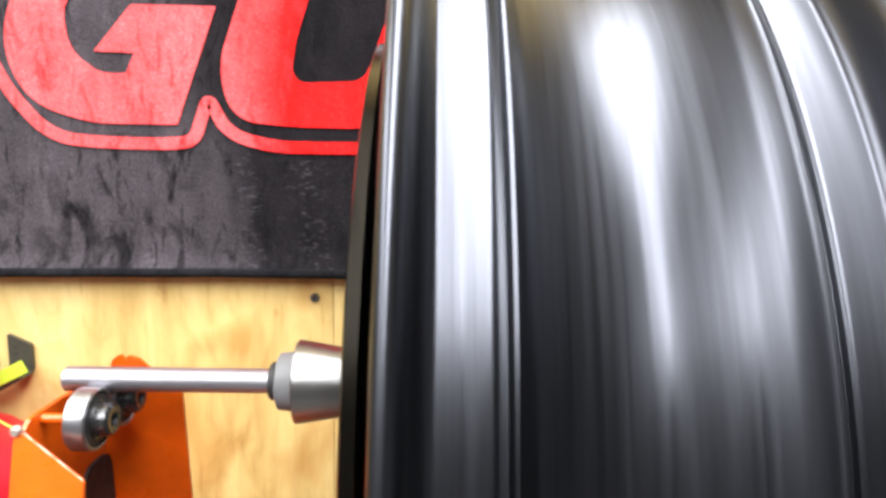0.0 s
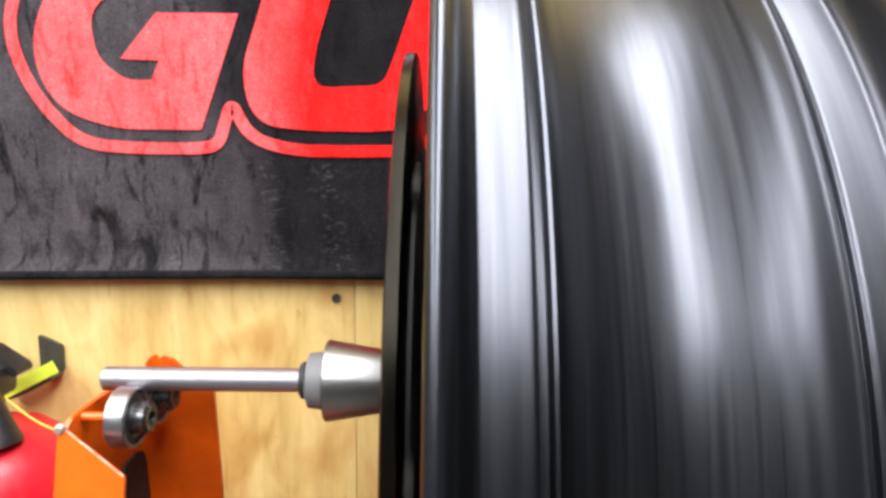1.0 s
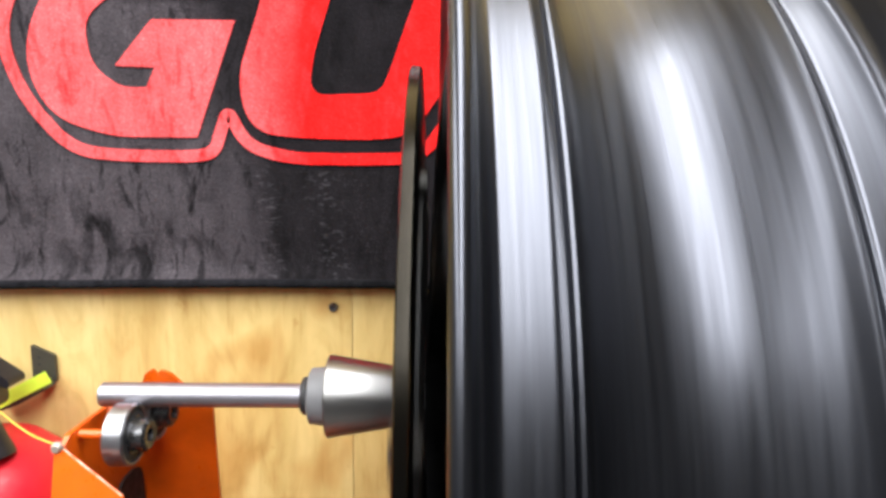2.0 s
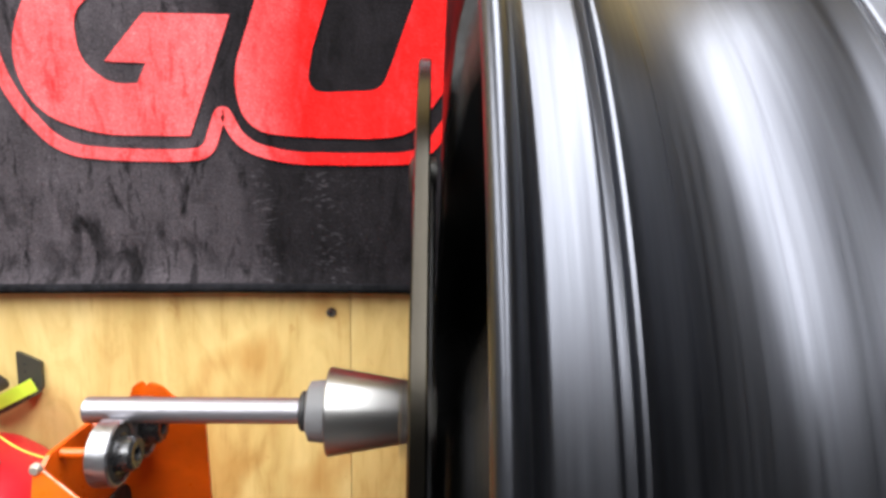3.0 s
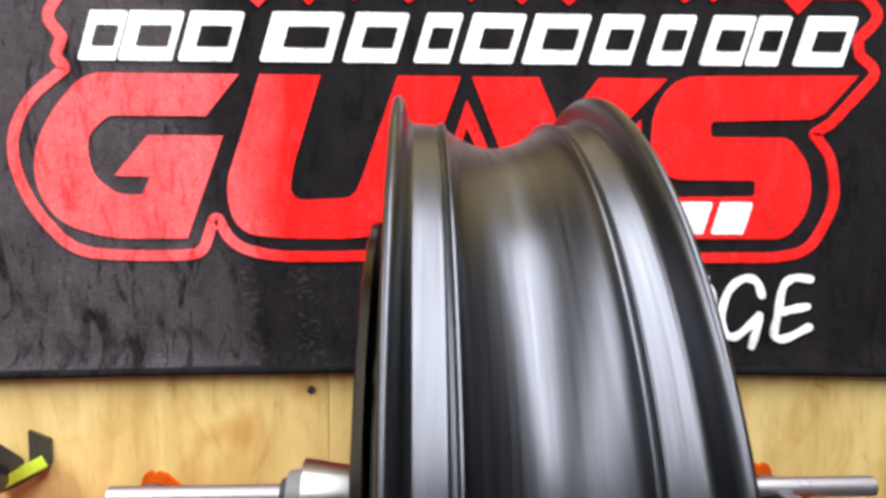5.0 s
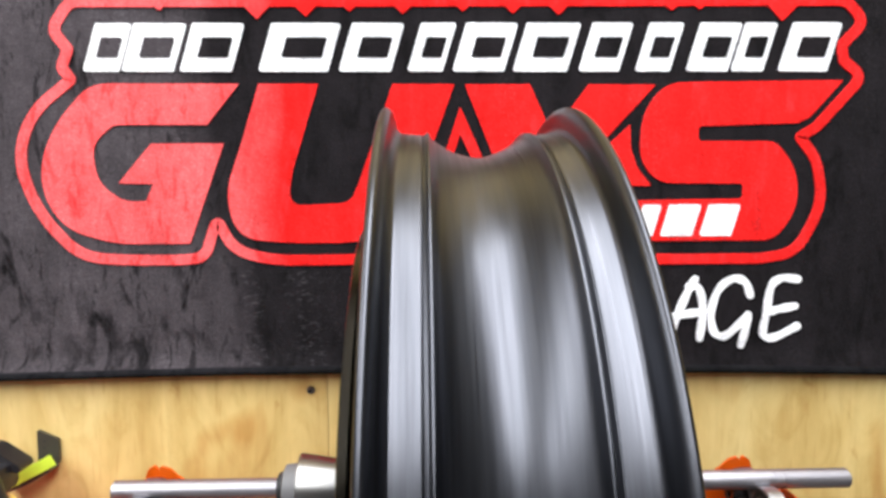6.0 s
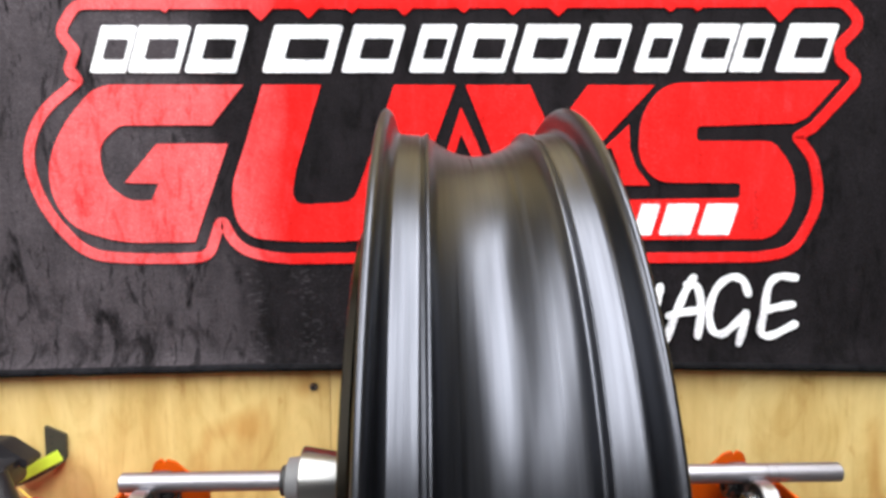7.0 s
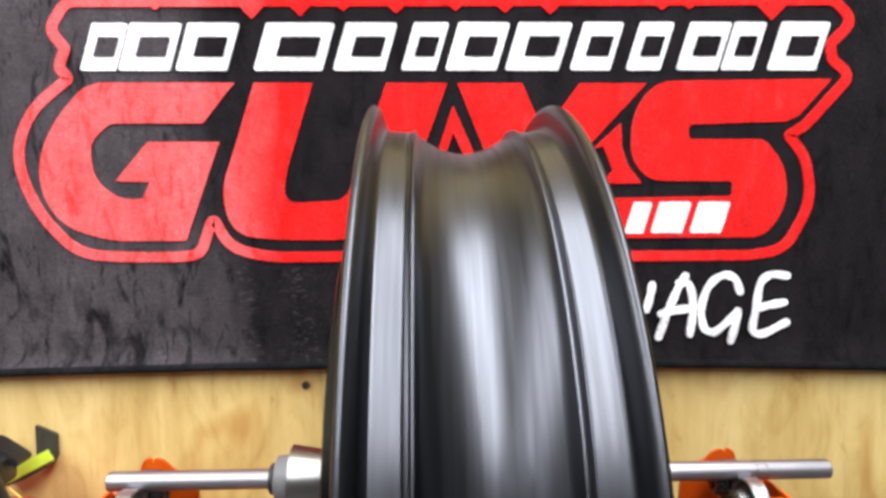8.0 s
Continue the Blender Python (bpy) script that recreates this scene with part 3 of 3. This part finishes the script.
def balancing_shaft():
    t = thing("balancing_shaft", pose(0, 0, AXLE), "polished steel shaft with turned aluminium centring cone", "shaft")
    part("rod", lathe(bmesh.new(), ((-0.2228, 0), (-0.2228, 0.0054), (-0.2221, 0.0061), (0.1905, 0.0061), (0.1908, 0.0058), (0.1915, 0.0058), (0.1918, 0.0061), (0.1965, 0.0061), (0.1968, 0.0058), (0.1975, 0.0058), (0.1978, 0.0061), (0.2400, 0.0061), (0.2408, 0.0052), (0.2408, 0)), 40), ROD_STEEL, t, "polished steel rod", True)
    cone = part("cone", lathe(bmesh.new(), ((-0.1080, 0.0062), (-0.1080, 0.0203), (-0.1074, 0.0208), (-0.0720, 0.0150), (-0.0605, 0.0131), (-0.0605, 0.0062)), 64, closed=True), CONE_ALLOY, t, "turned aluminium centring cone", True)
    part("collar", lathe(bmesh.new(), ((-0.1180, 0.0062), (-0.1180, 0.0115), (-0.1168, 0.0140), (-0.1082, 0.0150), (-0.1082, 0.0062)), 48, closed=True), GREY_RING, cone, "grey locking collar", True)
    part("o_ring", lathe(bmesh.new(), ((-0.1215, 0.0062), (-0.1215, 0.0085), (-0.1205, 0.0095), (-0.1190, 0.0095), (-0.1181, 0.0085), (-0.1181, 0.0062)), 40, closed=True), RUBBER, cone, "black rubber ring", True)
    return t


shaft_ob = balancing_shaft()


# ---- stand ----
def bearing(parent, x, y, z, side):
    m = Matrix.Translation((x, y, z)) @ Matrix.Diagonal((side, 1, 1, 1))
    b = part("bearing", lathe(bmesh.new(), ((-0.0050, 0.0126), (-0.0050, 0.0143), (-0.0043, 0.0150), (0.0043, 0.0150), (0.0050, 0.0143), (0.0050, 0.0133), (0.0042, 0.0130), (-0.0042, 0.0126)), 56, m, True), BEARING, parent, "steel ball bearing", True)
    part("seal", lathe(bmesh.new(), ((-0.0040, 0.0062), (-0.0040, 0.0129), (0.0040, 0.0129), (0.0046, 0.0105), (0.0040, 0.0062)), 48, m, True), RUBBER, b, "black bearing seal", True)
    bolt = bmesh.new()
    lathe(bolt, ((-0.0036, 0), (-0.0036, 0.0045), (0.0032, 0.0045), (0.0032, 0.0092), (0.0052, 0.0092), (0.0052, 0.0082), (0.0108, 0.0080), (0.0122, 0.0066), (0.0120, 0.0036), (0.0090, 0.0034), (0.0090, 0)), 28, m)
    part("spacer", lathe(bmesh.new(), ((-0.0222, 0), (-0.0222, 0.0024), (-0.0052, 0.0024), (-0.0052, 0)), 24, m), ORANGE, b, "orange spacer sleeve", True)
    part("bolt", bolt, DARK_STEEL, b, "black oxide socket bolt", True)


def stand_upright(side, shift=0.0):
    """A folded sheet channel, open towards the wheel, that carries two bearings. side: -1 or 1 along x."""
    t = thing("stand_upright", pose(shift, 0, AXLE), "orange powder-coated sheet-metal wheel stand with steel bearings", "wheel stand", "wheel stands")
    foot = BENCH - AXLE
    w = 0.2275

    def q(*pts):
        return [(side * x, z, r) for x, z, r in pts]

    def web(pts, x0, x1):
        bm = bmesh.new()
        return plate(bm, rounded(pts, 6), x0, x1, Matrix.Rotation(radians(90), 4, "Z") @ Matrix.Diagonal((1, -1, 1, 1)))

    lean = 0.24       # the two flanges lean together like an A
    rear_lean, front_lean = Matrix(), Matrix()
    rear_lean[1][2], front_lean[1][2] = -lean, lean
    out = 0.0303 - lean * foot
    # web: its outline runs in y and z
    part("web", web(((-out, foot, 0), (out, foot, 0), (0.0303 + lean * 0.012, -0.012, 0.004), (-0.022, -0.0115, 0.004), (-0.030, -0.017, 0.003)),
                    min(side * w, side * (w + 0.0022)), max(side * w, side * (w + 0.0022))), ORANGE, t)
    part("rear_flange", plate(bmesh.new(), rounded(q((w, foot, 0), (0.196, foot, 0), (0.1795, -0.018, 0.004), (0.1955, -0.0050, 0.004), (0.2000, 0.0005, 0.003), (0.2062, 0.0030, 0.002), (0.2078, -0.0012, 0.001), (0.2094, 0.0038, 0.002), (0.2145, 0.0005, 0.004), (0.2195, -0.012, 0.003), (w, -0.012, 0.002)), 5),
                              0.0301, 0.0323, rear_lean), ORANGE, t)
    part("front_flange", plate(bmesh.new(), rounded(q((w, foot, 0), (0.192, foot, 0), (0.1955, -0.0335, 0.003), (0.2255, -0.0120, 0.002), (w, -0.0110, 0)), 5), -0.0323, -0.0301, front_lean), ORANGE, t)
    bm = bmesh.new()
    line = [(side * 0.2270, -0.0312 - lean * 0.0108, -0.0108)] + [(side * (0.2255 - 0.0295 * k / 9), -0.0312 - lean * (0.0120 + 0.0213 * k / 9), -0.0120 - 0.0213 * k / 9 + 0.0003 * math.sin(k * 2.3)) for k in range(10)]
    part("worn_edge", pipe(bm, line, 0.00032, 6), BARE, t, "bare steel edge where paint has worn off")
    part("slot", web(((0.015, -0.058, 0.012), (0.045, -0.058, 0.012), (0.050, -0.112, 0.012), (0.020, -0.112, 0.012)), side * (w - 0.0016), side * (w - 0.0003)), RUBBER, t, "black oval grommet")
    for yb in (-0.0145, 0.0145):
        bearing(t, side * 0.2050, yb, -0.0147, -side)
    part("rivet", lathe(bmesh.new(), ((-0.0020, 0), (-0.0018, 0.0018), (0, 0.0027), (0.001, 0.0027), (0.001, 0)), 14, pose(side * 0.2262, -0.0325 - lean * 0.0120, -0.0120, 0, 0, 90)), BARE, t, "bare steel rivet", True)
    part("foot", box(bmesh.new(), min(side * 0.10, side * 0.30), max(side * 0.10, side * 0.30), -0.14, 0.14, foot, foot + 0.003), ORANGE, t)
    return t


stand_upright(-1)
stand_upright(1, -0.022)


# ---- things on the plywood ----
def fire_extinguisher():
    ex, ey = -0.440, 0.205
    t = thing("fire_extinguisher", pose(ex, ey, AXLE), "red enamel fire extinguisher with black handle beside plywood wall", "fire extinguisher")
    up = Matrix.Rotation(radians(-90), 4, "Y")
    foot = BENCH - AXLE
    part("cylinder", lathe(bmesh.new(), ((foot, 0), (foot, 0.068), (foot + 0.010, 0.074), (-0.176, 0.075), (-0.158, 0.073), (-0.140, 0.065), (-0.126, 0.050), (-0.118, 0.030), (-0.115, 0.018), (-0.088, 0.016), (-0.088, 0)), 64, up), EXT_RED, t, "glossy red cylinder", True)
    head = part("valve_head", box(bmesh.new(), -0.022, 0.022, -0.018, 0.018, -0.092, -0.066, 0.006), BLACK_PLASTIC, t, "black valve head", True)
    part("lever", plate(bmesh.new(), rounded(((-0.034, -0.050, 0.01), (0.004, -0.052, 0.014), (0.030, -0.070, 0.006), (0.029, -0.077, 0.003), (0.016, -0.072, 0.01), (0.006, -0.075, 0.004), (-0.034, -0.075, 0.004)), 6), 0.004, 0.026), BLACK_PLASTIC, head, "black squeeze lever")
    base = Vector((0.016, -0.022, -0.070))
    aim_down = Matrix.Translation(base) @ Vector((0.017, -0.006, -0.054)).to_track_quat("X", "Z").to_matrix().to_4x4()
    part("nozzle", lathe(bmesh.new(), ((0, 0), (0, 0.0100), (0.020, 0.0115), (0.040, 0.0145), (0.054, 0.0172), (0.0565, 0.0172), (0.0570, 0.0155), (0.050, 0.0120), (0.046, 0)), 32, aim_down), BLACK_PLASTIC, head, "black flared discharge nozzle", True)
    part("hose", pipe(bmesh.new(), [(0.0, -0.012 - 0.05 * k / 6, -0.076 - 0.006 * k / 6) for k in range(6)], 0.008, 12), BLACK_PLASTIC, head, "black hose stub", True)
    part("pin_cord", pipe(bmesh.new(), [(0.036 + 0.060 * k / 8, -0.02 - 0.02 * k / 8, -0.086 - 0.020 * k / 8 - 0.005 * math.sin(k / 8 * math.pi)) for k in range(9)], 0.0008, 6), YELLOW, head, "yellow pin cord")
    return t


fire_extinguisher()


def wall_bracket():
    t = thing("wall_bracket", pose(-0.424, WALL, AXLE - 0.08), "dark steel hook bracket with a lime strap on plywood wall", "bracket")
    part("back_plate", plate(bmesh.new(), rounded(((-0.0115, 0.020, 0.001), (0.0105, 0.010, 0.004), (0.0105, -0.018, 0.008), (-0.0115, -0.024, 0.004)), 5), -0.0045, -0.0005), BRACKET, t)
    part("arm", strip(bmesh.new(), [(0.0085 - 0.052 * k / 8, -0.014 - 0.022 * math.sin(k / 8 * 1.4)) for k in range(9)], 0.008, -0.024, -0.005), BRACKET, t)
    part("strap", strip(bmesh.new(), [(0.0155 - 0.056 * k / 6, -0.004 - 0.029 * k / 6) for k in range(7)], 0.012, -0.026, -0.0245), LIME, t, "lime yellow strap")
    for z in (0.008, 0.001):
        part("screw_head", lathe(bmesh.new(), ((0, 0), (0, 0.0012), (0.0005, 0.0012), (0.0005, 0)), 10, pose(-0.004, -0.0045, z, 0, 0, -90)), RUBBER, t)
    return t


wall_bracket()
tagged(part("wall_screw", lathe(bmesh.new(), ((0, 0), (0.0025, 0.0016), (0.0030, 0.0036), (0.0012, 0.0048), (-0.002, 0.0020)), 9, Matrix.Translation((-0.150, WALL, AXLE - 0.022)) @ pose(0, 0, 0, 0, 0, -90)), DARK_STEEL), "dark screw head sunk in the plywood", "screw")


# ---- what moves ----
# the wheel's turn by hand-spun coasting, slowly losing speed: seconds, degrees
SPIN = ((0.0, -82.0), (0.3, 47.5), (0.8, 263.5), (2.9, 1125.0), (3.6, 1413.0), (6.6, 2618.0), (7.5, 2981.0), (8.0, 3182.5))


def turned(t):
    for (t0, a0), (t1, a1) in zip(SPIN, SPIN[1:]):
        if t <= t1:
            return a0 + (a1 - a0) * (t - t0) / (t1 - t0)
    return SPIN[-1][1]


def motions():
    for ob in (wheel_ob, shaft_ob):
        walk(ob, [(k / 10, pose(0, 0, AXLE, turned(k / 10), 0, 0)) for k in range(81)])


motions()
